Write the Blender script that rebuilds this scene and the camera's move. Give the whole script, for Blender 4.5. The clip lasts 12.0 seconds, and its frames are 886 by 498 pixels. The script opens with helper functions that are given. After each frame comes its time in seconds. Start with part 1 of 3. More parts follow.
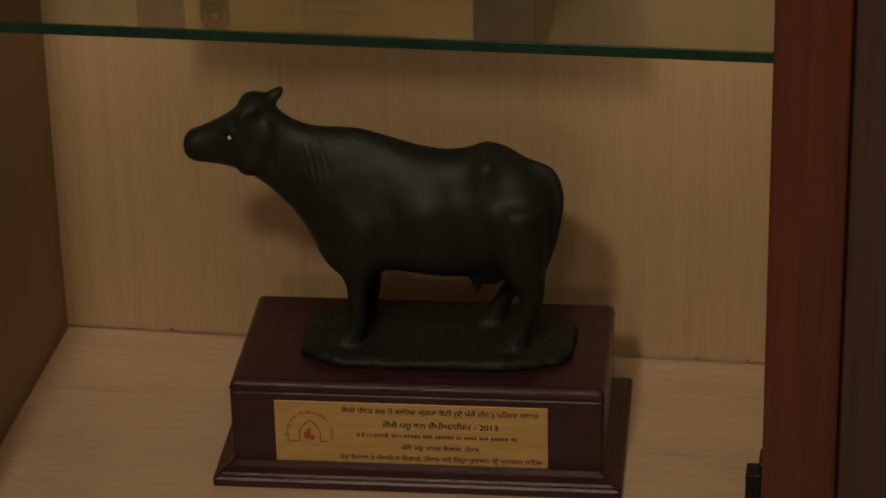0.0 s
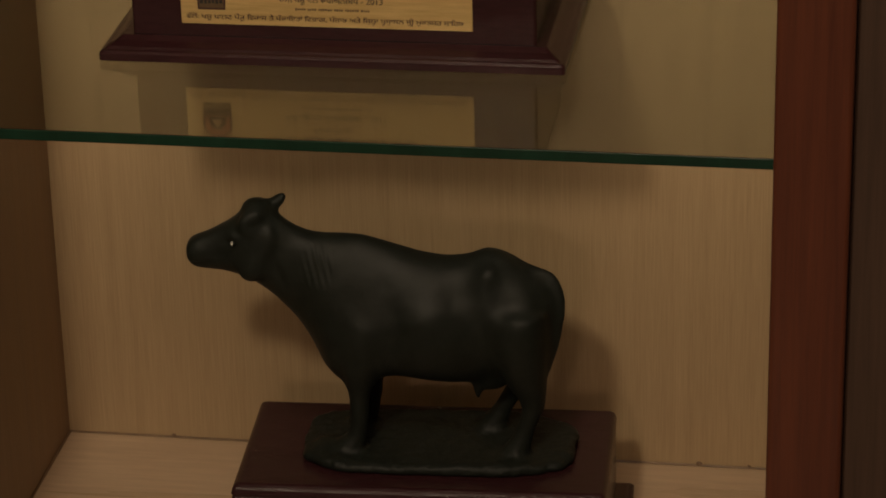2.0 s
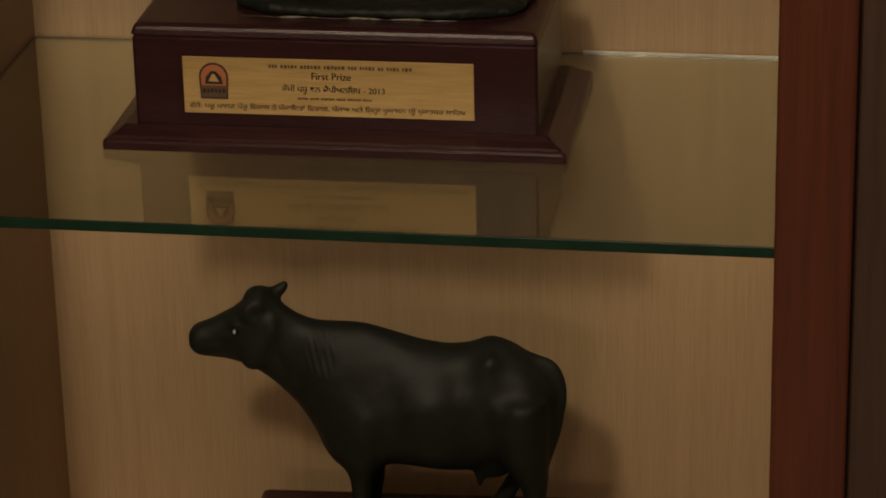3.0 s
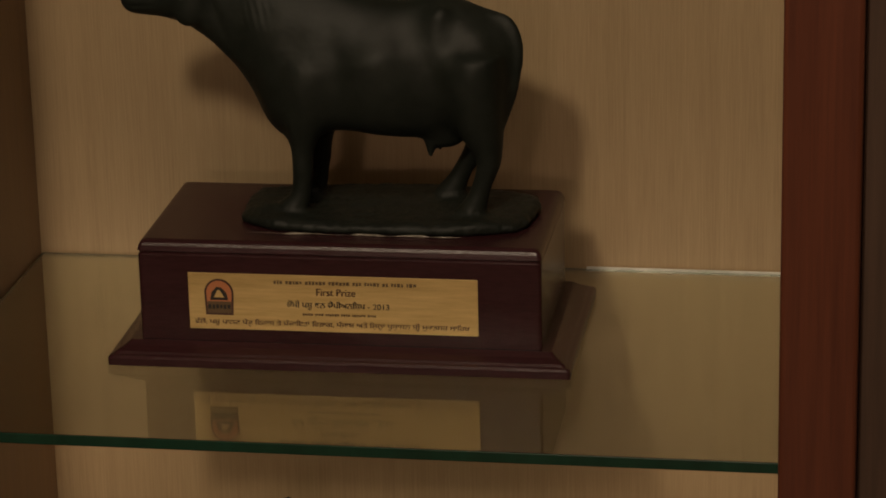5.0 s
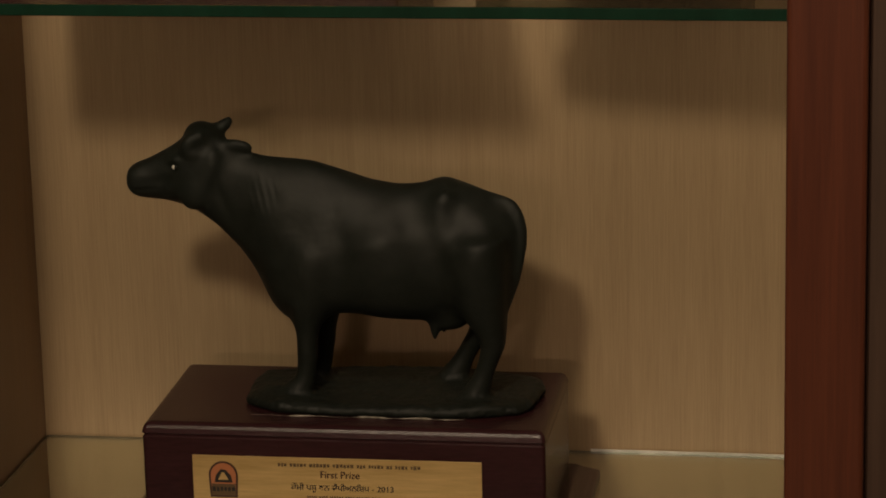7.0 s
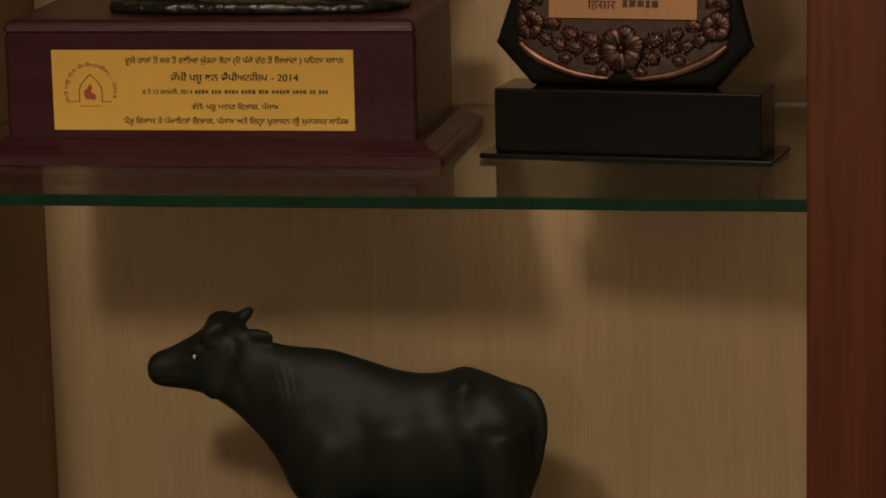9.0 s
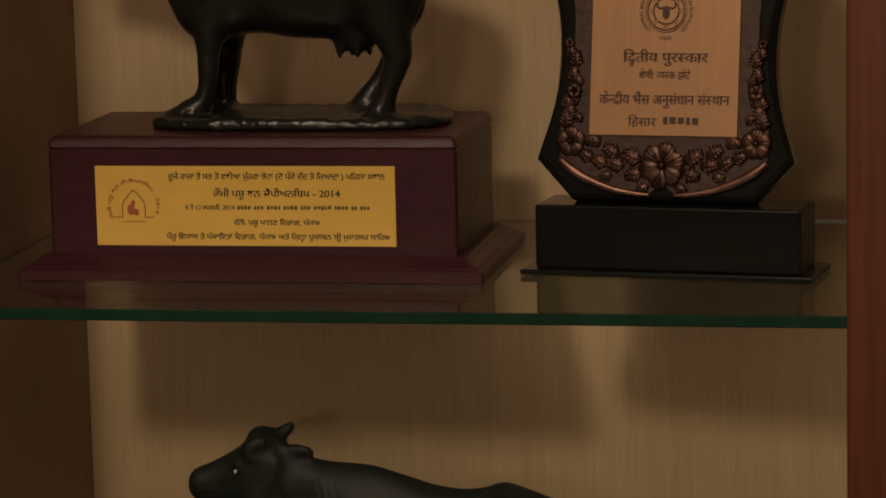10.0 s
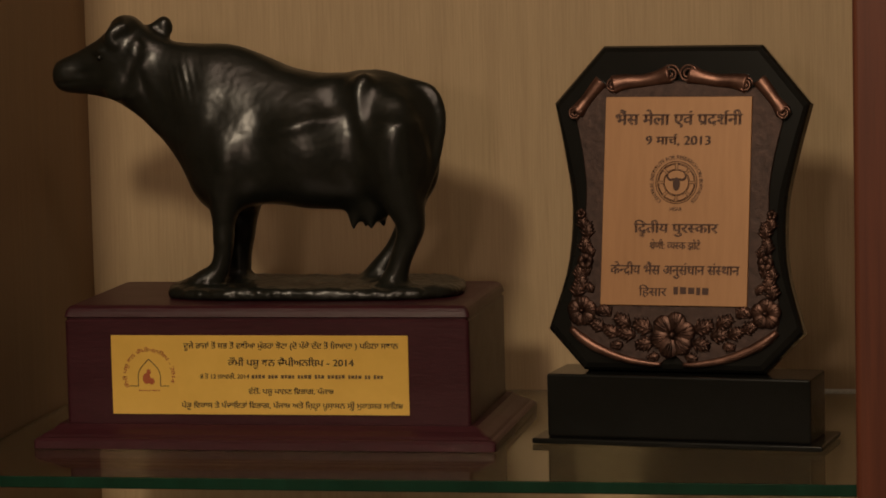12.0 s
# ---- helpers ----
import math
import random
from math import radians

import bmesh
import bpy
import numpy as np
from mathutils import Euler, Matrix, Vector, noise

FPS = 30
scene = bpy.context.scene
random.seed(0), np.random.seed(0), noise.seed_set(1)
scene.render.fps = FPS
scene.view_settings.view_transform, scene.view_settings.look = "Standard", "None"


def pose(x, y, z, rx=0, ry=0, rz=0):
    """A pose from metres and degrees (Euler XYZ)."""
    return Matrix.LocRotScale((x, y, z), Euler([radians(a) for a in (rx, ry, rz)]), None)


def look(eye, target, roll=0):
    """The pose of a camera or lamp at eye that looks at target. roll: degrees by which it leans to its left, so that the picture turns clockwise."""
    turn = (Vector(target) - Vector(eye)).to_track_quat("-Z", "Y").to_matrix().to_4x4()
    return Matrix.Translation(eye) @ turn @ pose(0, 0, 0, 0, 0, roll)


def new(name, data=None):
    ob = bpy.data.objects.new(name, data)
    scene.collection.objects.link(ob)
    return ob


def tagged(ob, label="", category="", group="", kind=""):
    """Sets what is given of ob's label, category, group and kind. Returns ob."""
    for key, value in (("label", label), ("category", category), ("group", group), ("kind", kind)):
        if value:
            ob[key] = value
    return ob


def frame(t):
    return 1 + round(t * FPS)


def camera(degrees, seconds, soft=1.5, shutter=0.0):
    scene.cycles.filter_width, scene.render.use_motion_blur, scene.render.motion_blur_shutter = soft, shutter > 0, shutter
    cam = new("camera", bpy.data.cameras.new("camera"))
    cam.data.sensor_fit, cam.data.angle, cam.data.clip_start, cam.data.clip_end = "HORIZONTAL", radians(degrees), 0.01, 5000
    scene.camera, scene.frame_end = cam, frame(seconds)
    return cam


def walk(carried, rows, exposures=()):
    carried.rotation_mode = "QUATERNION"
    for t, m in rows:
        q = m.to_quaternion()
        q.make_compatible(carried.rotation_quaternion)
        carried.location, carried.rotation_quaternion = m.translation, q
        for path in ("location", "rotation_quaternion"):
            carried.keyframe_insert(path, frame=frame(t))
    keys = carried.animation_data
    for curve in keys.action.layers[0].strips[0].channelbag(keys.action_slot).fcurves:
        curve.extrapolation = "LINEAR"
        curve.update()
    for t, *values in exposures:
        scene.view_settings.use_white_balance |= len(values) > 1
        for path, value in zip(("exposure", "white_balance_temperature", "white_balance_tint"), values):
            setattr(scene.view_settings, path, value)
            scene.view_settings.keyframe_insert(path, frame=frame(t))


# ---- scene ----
# ---- camera: a tripod shot that tilts up past three shelves ----
cam = camera(16.467, 12.0, soft=1.8)
EYE = (0.0, -1.462, 0.9447)
LEAN = -1.35
# seconds, yaw, pitch, metres pushed in along the view
ROWS = [
    (0.0, 9.505, -26.065, 0.0200), (0.5, 9.501, -25.923, 0.0196), (1.0, 9.497, -25.359, 0.0180),
    (1.5, 9.491, -24.782, 0.0166), (2.0, 9.489, -24.105, 0.0140), (2.5, 9.487, -23.367, 0.0117),
    (3.0, 9.486, -22.463, 0.0088), (5.0, 9.468, -18.442, 0.0028), (5.5, 9.465, -17.520, 0.0015),
    (6.0, 9.466, -16.617, 0.0002), (6.5, 9.465, -15.835, -0.0021), (7.0, 9.466, -15.025, -0.0036),
    (9.0, 9.779, -11.456, -0.0052), (9.5, 10.228, -10.394, -0.0083), (10.0, 10.508, -9.261, -0.0106),
    (10.5, 10.640, -8.240, -0.0138), (11.0, 10.694, -7.222, -0.0165), (11.5, 10.695, -6.402, -0.0228),
    (12.0, 10.675, -6.049, -0.0262),
]
walk(cam, [(t, pose(*EYE, 90 + pitch, 0, yaw) @ pose(0, 0, -push, 0, 0, LEAN)) for t, yaw, pitch, push in ROWS],
     exposures=[(0.0, 0.0), (12.0, 0.0)])

# ---- light: a warm lamp high in front of the cabinet, a far wall lamp, an added dim fill from above ----
world = bpy.data.worlds.new("world")
scene.world = world
world.use_nodes = True
world.node_tree.nodes["Background"].inputs[0].default_value = (1.0, 0.8, 0.6, 1)
world.node_tree.nodes["Background"].inputs[1].default_value = 0.02


def area_lamp(name, eye, target, size, power, color, size_y=None):
    data = bpy.data.lights.new(name, "AREA")
    data.shape = "DISK" if size_y is None else "RECTANGLE"
    data.size, data.energy, data.color = size, power, color
    if size_y is not None:
        data.size_y = size_y
    ob = new(name, data)
    ob.matrix_world = look(eye, target)
    return ob


area_lamp("room_lamp", (-0.50, -1.60, 1.71), (-0.31, 0.2, 0.45), 0.19, 9.7, (1.0, 0.797, 0.565))
area_lamp("wall_lamp", (-0.36, -4.2, 1.30), (-0.31, 0.2, 0.45), 0.24, 7.6, (1.0, 0.70, 0.52))
# added fill without a known source, lifts the floor and the shadows
area_lamp("overhead_fill", (-0.15, -1.05, 2.26), (-0.28, 0.0, 0.0), 0.9, 9.0, (1.0, 0.725, 0.55), 0.6)


# ---- materials ----
def material(name, base, rough=0.5, metal=0.0, coat=0.0, spec=0.5):
    m = bpy.data.materials.new(name)
    m.use_nodes = True
    b = m.node_tree.nodes["Principled BSDF"]
    b.inputs["Base Color"].default_value = (*base, 1)
    b.inputs["Roughness"].default_value = rough
    b.inputs["Metallic"].default_value = metal
    b.inputs["Coat Weight"].default_value = coat
    b.inputs["Coat Roughness"].default_value = 0.12
    b.inputs["Specular IOR Level"].default_value = spec
    return m


def grain(m, low, high, scale, stretch, detail=6.0, wide=None, bump=0.05, rough=None, amount=1.0):
    """Colour between two tones by stretched noise at two scales, with bump and roughness from the fine one."""
    nt = m.node_tree
    b = nt.nodes["Principled BSDF"]
    co = nt.nodes.new("ShaderNodeTexCoord")
    mp = nt.nodes.new("ShaderNodeMapping")
    mp.inputs["Scale"].default_value = stretch
    nt.links.new(co.outputs["Object"], mp.inputs["Vector"])
    fine = nt.nodes.new("ShaderNodeTexNoise")
    fine.inputs["Scale"].default_value, fine.inputs["Detail"].default_value = scale, detail
    fine.inputs["Roughness"].default_value = 0.65
    nt.links.new(mp.outputs["Vector"], fine.inputs["Vector"])
    broad = nt.nodes.new("ShaderNodeTexNoise")
    broad.inputs["Scale"].default_value, broad.inputs["Detail"].default_value = (wide or scale * 0.13), 3.0
    nt.links.new(mp.outputs["Vector"] if wide is None else co.outputs["Object"], broad.inputs["Vector"])
    add = nt.nodes.new("ShaderNodeMix")
    add.data_type = "FLOAT"
    add.inputs["Factor"].default_value = 0.3
    nt.links.new(fine.outputs["Fac"], add.inputs["A"])
    nt.links.new(broad.outputs["Fac"], add.inputs["B"])
    ramp = nt.nodes.new("ShaderNodeValToRGB")
    ramp.color_ramp.elements[0].position, ramp.color_ramp.elements[1].position = 0.5 - 0.16 * amount, 0.5 + 0.16 * amount
    ramp.color_ramp.elements[0].color, ramp.color_ramp.elements[1].color = (*low, 1), (*high, 1)
    nt.links.new(add.outputs["Result"], ramp.inputs["Fac"])
    nt.links.new(ramp.outputs["Color"], b.inputs["Base Color"])
    bp = nt.nodes.new("ShaderNodeBump")
    bp.inputs["Strength"].default_value, bp.inputs["Distance"].default_value = bump, 0.001
    nt.links.new(fine.outputs["Fac"], bp.inputs["Height"])
    nt.links.new(bp.outputs["Normal"], b.inputs["Normal"])
    if rough:
        rr = nt.nodes.new("ShaderNodeMapRange")
        rr.inputs["To Min"].default_value, rr.inputs["To Max"].default_value = rough
        nt.links.new(broad.outputs["Fac"], rr.inputs["Value"])
        nt.links.new(rr.outputs["Result"], b.inputs["Roughness"])
    return m


WOOD_BACK = grain(material("laminate_vertical", (0.45, 0.32, 0.17), 0.5), (0.425, 0.307, 0.170), (0.555, 0.416, 0.238), 6.0, (190, 190, 4.0), bump=0.10, rough=(0.45, 0.6), amount=1.05)
# the back's laminate in a darker brown that holds the side wall's shade
WOOD_SIDE = grain(material("laminate_side_shaded", (0.4, 0.25, 0.13), 0.5), (0.245, 0.155, 0.086), (0.32, 0.210, 0.118), 6.0, (110, 110, 1.3), bump=0.12, rough=(0.42, 0.58))
WOOD_FLOOR = grain(material("laminate_floor", (0.5, 0.36, 0.22), 0.45, coat=0.6), (0.54, 0.405, 0.26), (0.69, 0.535, 0.36), 6.0, (4.0, 42, 42), bump=0.35, rough=(0.20, 0.42), amount=1.0)
MAHOGANY = grain(material("mahogany", (0.2, 0.06, 0.03), 0.38, coat=0.2), (0.098, 0.028, 0.0145), (0.162, 0.048, 0.0225), 6.0, (45, 45, 1.5), bump=0.08, rough=(0.3, 0.45))
DARK_FRAME = grain(material("dark_frame_wood", (0.1, 0.05, 0.03), 0.5), (0.065, 0.038, 0.025), (0.105, 0.062, 0.041), 6.0, (40, 40, 1.5), bump=0.08)
LACQUER = grain(material("maroon_lacquer", (0.05, 0.011, 0.014), 0.25, spec=0.34), (0.033, 0.0118, 0.0130), (0.050, 0.0168, 0.0190), 9.0, (9, 60, 60), bump=0.25, rough=(0.18, 0.30))
LACQUER_RED = grain(material("wine_red_lacquer", (0.05, 0.011, 0.014), 0.3, spec=0.3), (0.037, 0.0098, 0.0130), (0.058, 0.0142, 0.0200), 9.0, (9, 60, 60), bump=0.2, rough=(0.30, 0.44))
RESIN = grain(material("black_resin", (0.011, 0.011, 0.009), 0.5, spec=0.24), (0.0110, 0.0145, 0.0112), (0.0175, 0.0212, 0.0166), 120.0, (1, 1, 1), wide=25.0, bump=0.06, rough=(0.44, 0.58))
BRONZE = grain(material("polished_black_casting", (0.014, 0.012, 0.011), 0.25), (0.0095, 0.0108, 0.0082), (0.0175, 0.0182, 0.0142), 160.0, (1, 1, 1), wide=30.0, bump=0.07, rough=(0.24, 0.36))
EYE_WHITE = material("painted_eye", (0.7, 0.68, 0.6), 0.3)
GOLD = grain(material("brushed_gold_plate", (0.7, 0.5, 0.2), 0.42, metal=0.25), (0.50, 0.335, 0.115), (0.69, 0.485, 0.195), 5.0, (8, 90, 90), bump=0.05, rough=(0.36, 0.5))
YELLOW = grain(material("yellow_printed_plate", (0.8, 0.5, 0.09), 0.4), (0.74, 0.46, 0.085), (0.84, 0.54, 0.11), 30.0, (1, 1, 1), bump=0.01, rough=(0.36, 0.45))
COPPER_PLATE = grain(material("copper_toned_plate", (0.75, 0.4, 0.19), 0.42, metal=0.2), (0.38, 0.195, 0.082), (0.44, 0.232, 0.102), 5.0, (60, 60, 6), bump=0.02, rough=(0.38, 0.48))
COPPER = grain(material("antique_copper", (0.2, 0.09, 0.06), 0.38, metal=0.85), (0.028, 0.017, 0.014), (0.135, 0.072, 0.053), 110.0, (1, 1, 1), wide=60.0, bump=0.25, rough=(0.28, 0.5))
COPPER_DARK = grain(material("oxidised_copper_sheet", (0.1, 0.05, 0.04), 0.5, metal=0.6), (0.030, 0.018, 0.015), (0.078, 0.046, 0.037), 260.0, (1, 1, 1), wide=40.0, bump=0.3, rough=(0.4, 0.6))
COPPER_BRIGHT = grain(material("rubbed_copper", (0.5, 0.22, 0.13), 0.36, metal=0.8), (0.12, 0.062, 0.046), (0.27, 0.145, 0.105), 120.0, (1, 1, 1), wide=60.0, bump=0.1, rough=(0.3, 0.45))
BLACK_LACQUER = grain(material("black_lacquered_wood", (0.008, 0.008, 0.007), 0.16, spec=0.3), (0.0085, 0.0088, 0.0075), (0.0135, 0.0135, 0.012), 20.0, (1, 1, 1), bump=0.02, rough=(0.12, 0.2))
INK = material("black_ink", (0.025, 0.02, 0.015), 0.6)
INK_BROWN = material("brown_ink", (0.07, 0.03, 0.018), 0.6)
INK_RED = material("red_ink", (0.40, 0.095, 0.03), 0.6)
INK_FADED = material("faded_ink", (0.13, 0.08, 0.035), 0.6)
INK_ORANGE = material("salmon_ink", (0.52, 0.19, 0.075), 0.6)
SEALANT = grain(material("brown_sealant", (0.26, 0.16, 0.08), 0.4), (0.16, 0.10, 0.055), (0.34, 0.23, 0.13), 60.0, (1, 1, 1), wide=20.0, bump=0.3)
# pale tone for the highlights drawn along a slab's front edge
SLAB_GLINT = grain(material("slab_edge_glint", (0.3, 0.27, 0.2), 0.25), (0.10, 0.09, 0.07), (0.34, 0.31, 0.24), 300.0, (1, 1, 1), wide=120.0, bump=0.1)
BLACK_METAL = grain(material("black_metal", (0.02, 0.02, 0.02), 0.4, metal=0.5), (0.012, 0.012, 0.012), (0.035, 0.033, 0.03), 90.0, (1, 1, 1), bump=0.05)
# unseen walls and ceiling, kept pale so they bounce fill light
PLASTER = grain(material("cream_bounce_paint", (0.58, 0.5, 0.4), 0.8), (0.54, 0.46, 0.36), (0.62, 0.54, 0.43), 14.0, (1, 1, 1), bump=0.1)
TILE = grain(material("room_floor_stone", (0.3, 0.26, 0.22), 0.4), (0.24, 0.2, 0.17), (0.34, 0.3, 0.25), 9.0, (1, 1, 1), bump=0.05)


def glass_material():
    m = material("clear_shelf_glass", (0.63, 0.665, 0.60), 0.0)
    b = m.node_tree.nodes["Principled BSDF"]
    b.inputs["Transmission Weight"].default_value = 1.0
    b.inputs["IOR"].default_value = 1.52
    return m


GLASS = glass_material()
GLASS_EDGE = grain(material("green_glass_edge", (0.01, 0.05, 0.03), 0.22), (0.006, 0.030, 0.017), (0.012, 0.055, 0.032), 8.0, (6, 1, 1), bump=0.02)
# shaded and glinting tones of one rear glass edge, light painted into both
GLASS_SHADED = grain(material("shaded_glass_edge", (0.2, 0.2, 0.14), 0.4), (0.16, 0.15, 0.10), (0.26, 0.24, 0.16), 9.0, (9, 1, 1), bump=0.05)
GLASS_GLINT = grain(material("glass_edge_glint", (0.5, 0.55, 0.48), 0.35), (0.55, 0.58, 0.5), (0.95, 0.95, 0.88), 9.0, (9, 1, 1), bump=0.05)


# ---- mesh helpers ----
def link(name, bm, mat, parent=None, label="", m=None, smooth=False):
    me = bpy.data.meshes.new(name)
    bmesh.ops.recalc_face_normals(bm, faces=bm.faces)
    bm.to_mesh(me)
    bm.free()
    for one in (mat if isinstance(mat, (list, tuple)) else [mat]):
        me.materials.append(one)
    if smooth:
        me.shade_smooth()
    ob = new(name, me)
    if parent is not None:
        ob.parent = parent
    if m is not None:
        ob.matrix_basis = m
    if label:
        ob["label"] = label
    return ob


def part(name, bm, mat, parent, label="", m=None, smooth=False):
    return link(name, bm, mat, parent, label, m, smooth)


def box(lo, hi, bevel=0.0, seg=2, bm=None):
    bm = bm or bmesh.new()
    lo, hi = Vector(lo), Vector(hi)
    made = bmesh.ops.create_cube(bm, size=1.0, matrix=Matrix.Translation((lo + hi) / 2) @ Matrix.Diagonal((*(hi - lo), 1)))
    if bevel:
        edges = {e for v in made["verts"] for e in v.link_edges}
        bmesh.ops.bevel(bm, geom=list(edges), offset=bevel, segments=seg, profile=0.5, affect="EDGES")
    return bm


def rounded_ring(hx, hy, z, r, seg=4):
    pts = []
    for cx, cy, a0 in ((1, 1, 0), (-1, 1, 90), (-1, -1, 180), (1, -1, 270)):
        for k in range(seg + 1):
            a = radians(a0 + 90 * k / seg)
            pts.append((cx * (hx - r) + r * math.cos(a), cy * (hy - r) + r * math.sin(a), z))
    return pts


def skin(rings, bm=None, caps=True):
    """A closed skin over rings that have the same number of points."""
    bm = bm or bmesh.new()
    rows = [[bm.verts.new(p) for p in ring] for ring in rings]
    n = len(rows[0])
    for a, b in zip(rows, rows[1:]):
        for k in range(n):
            bm.faces.new((a[k], a[(k + 1) % n], b[(k + 1) % n], b[k]))
    if caps:
        bm.faces.new(rows[0][::-1])
        bm.faces.new(rows[-1])
    return bm


def prism(outline, thick, bevel=0.0, bm=None):
    """An outline in x, z given its thickness towards -y, front edges chamfered."""
    c = Vector((sum(p[0] for p in outline), sum(p[1] for p in outline))) / len(outline)

    def ring(y, inset):
        pts = []
        for x, z in outline:
            d = Vector((x, z)) - c
            d -= d.normalized() * inset
            pts.append((c.x + d.x, y, c.y + d.y))
        return pts
    return skin([ring(0, 0), ring(-thick + bevel, 0), ring(-thick + bevel * 0.4, bevel * 0.45), ring(-thick, bevel * 1.3)] if bevel else [ring(0, 0), ring(-thick, 0)], bm)


def spline(points, n):
    """n points of a smooth curve through the given ones (any number of values each)."""
    p = np.array(points, float)
    p = np.vstack([2 * p[0] - p[1], p, 2 * p[-1] - p[-2]])
    out = []
    for s in np.linspace(0, len(points) - 1 - 1e-6, n):
        i, u = int(s), s - int(s)
        a, b, c, d = p[i:i + 4]
        out.append(0.5 * (2 * b + (c - a) * u + (2 * a - 5 * b + 4 * c - d) * u * u + (3 * b - a - 3 * c + d) * u ** 3))
    return out


def tube(points, n=16, seg=12, bm=None, flat=1.0):
    """A round limb through points (x, y, z, radius)."""
    pts = spline(points, n)
    rings = []
    for i, p in enumerate(pts):
        t = Vector(pts[min(i + 1, n - 1)][:3]) - Vector(pts[max(i - 1, 0)][:3])
        u = t.cross(Vector((0, 1, 0)))
        u = (u if u.length > 0.05 * t.length else t.cross(Vector((0, 0, 1)))).normalized()
        w = t.cross(u).normalized()
        rings.append([Vector(p[:3]) + u * math.cos(a) * p[3] + w * math.sin(a) * p[3] * flat for a in np.linspace(0, 2 * math.pi, seg, endpoint=False)])
    return skin(rings, bm)


def ball(centre, radii, bm=None, turn=(0, 0, 0), u=20, v=12):
    bm = bm or bmesh.new()
    bmesh.ops.create_uvsphere(bm, u_segments=u, v_segments=v, radius=1.0, matrix=pose(*centre, *turn) @ Matrix.Diagonal((*radii, 1)))
    return bm


def thing(name, m, label, category, group="", kind=""):
    ob = new(name)
    ob.empty_display_size = 0.05
    ob.matrix_basis = m
    return tagged(ob, label, category, group, kind)


def glyphs(words):
    """The flat mesh of a run of writing, one unit high, and how far the next run starts."""
    def flat(body):
        cu = bpy.data.curves.new("run", "FONT")
        cu.body, cu.size, cu.resolution_u, cu.offset = body, 1.0, 4, -0.004
        tmp = new("run", cu)
        me = bpy.data.meshes.new_from_object(tmp.evaluated_get(bpy.context.evaluated_depsgraph_get()))
        bpy.data.objects.remove(tmp)
        return me
    me, marked, mark = flat(words), flat(words + "|"), flat("|")
    step = max(v.co.x for v in marked.vertices) - max(v.co.x for v in mark.vertices)
    bm = bmesh.new()
    bm.from_mesh(me)
    return bm, step


def written(words):
    """A line of Indic or Latin writing. Marks in the text: < before a letter gives its half form, without the upright;
    + hangs the next letter small below the last one; ^ sets the hook of a leading r; % the slanting foot stroke of a following r."""
    line, at, last, k, run = bmesh.new(), 0.0, 0.0, 0, ""

    def take(bm, dx, dz=0.0, size=1.0):
        for v in bm.verts:
            v.co = Vector((v.co.x * size + dx, v.co.y * size + dz, 0))
        me = bpy.data.meshes.new("piece")
        bm.to_mesh(me)
        bm.free()
        line.from_mesh(me)

    def flush():
        nonlocal at, last, run
        if run:
            end = glyphs(run[-1])
            end[0].free()
            bm, step = glyphs(run)
            take(bm, at)
            last, at, run = at + step - end[1], at + step, ""

    def stroke(pts, wide):
        bm = bmesh.new()
        for (x0, z0), (x1, z1) in zip(pts, pts[1:]):
            n = Vector((z0 - z1, x1 - x0)).normalized() * wide / 2
            bm.faces.new([bm.verts.new((x, z, 0)) for x, z in ((x0 - n.x, z0 - n.y), (x1 - n.x, z1 - n.y), (x1 + n.x, z1 + n.y), (x0 + n.x, z0 + n.y))])
        take(bm, 0)
    while k < len(words):
        c = words[k]
        if c == "<":
            flush()
            bm, step = glyphs(words[k + 1])
            cut = step - 0.19
            bmesh.ops.bisect_plane(bm, geom=bm.verts[:] + bm.edges[:] + bm.faces[:], plane_co=(cut, 0, 0), plane_no=(1, 0, 0), clear_outer=True)
            take(bm, at)
            last, at, k = at, at + cut, k + 1
        elif c == "+":
            flush()
            bm, step = glyphs(words[k + 1])
            take(bm, (last + at) / 2 - 0.25 * step, -0.32, 0.52)
            k += 1
        elif c == "^":
            flush()
            stroke([(at - 0.13, 0.62), (at - 0.16, 0.76), (at - 0.08, 0.83), (at + 0.01, 0.78)], 0.06)
        elif c == "%":
            flush()
            stroke([(at - 0.13, 0.20), (at - 0.36, 0.03)], 0.07)
        else:
            run += c
        k += 1
    flush()
    return line


def lettering(name, words, width, x, z, parent, ink, height=None, m=None, arc=None, label="", weight=0.055):
    """One line of writing on the x-z plane, centred at x, on the baseline z, fitted to a width;
    or bent round (x, z) with arc = (radius, middle angle in degrees)."""
    bm = written(words)
    co = np.array([v.co[:] for v in bm.verts])
    lo, hi = co.min(0), co.max(0)
    k = width / (hi[0] - lo[0])
    kz = k if height is None else height / (hi[1] - lo[1])
    mid = (lo[0] + hi[0]) / 2
    # a second, shifted skin thickens the strokes
    made = bmesh.ops.duplicate(bm, geom=bm.verts[:] + bm.edges[:] + bm.faces[:])
    for v in made["geom"]:
        if isinstance(v, bmesh.types.BMVert):
            v.co += Vector((weight, 0.4 * weight, 0.02))
    for v in bm.verts:
        u, w, lift = (v.co.x - mid) * k, v.co.y * kz, -0.001 * v.co.z
        if arc is None:
            v.co = (u + x, lift, w + z)
        else:
            a = radians(arc[1]) - u / arc[0]
            v.co = (x + (arc[0] + w) * math.cos(a), lift, z + (arc[0] + w) * math.sin(a))
    me = bpy.data.meshes.new(name)
    bm.to_mesh(me)
    bm.free()
    me.materials.append(ink)
    ob = new(name, me)
    ob.parent = parent
    ob.matrix_basis = m or Matrix()
    if label:
        ob["label"] = label
    return ob


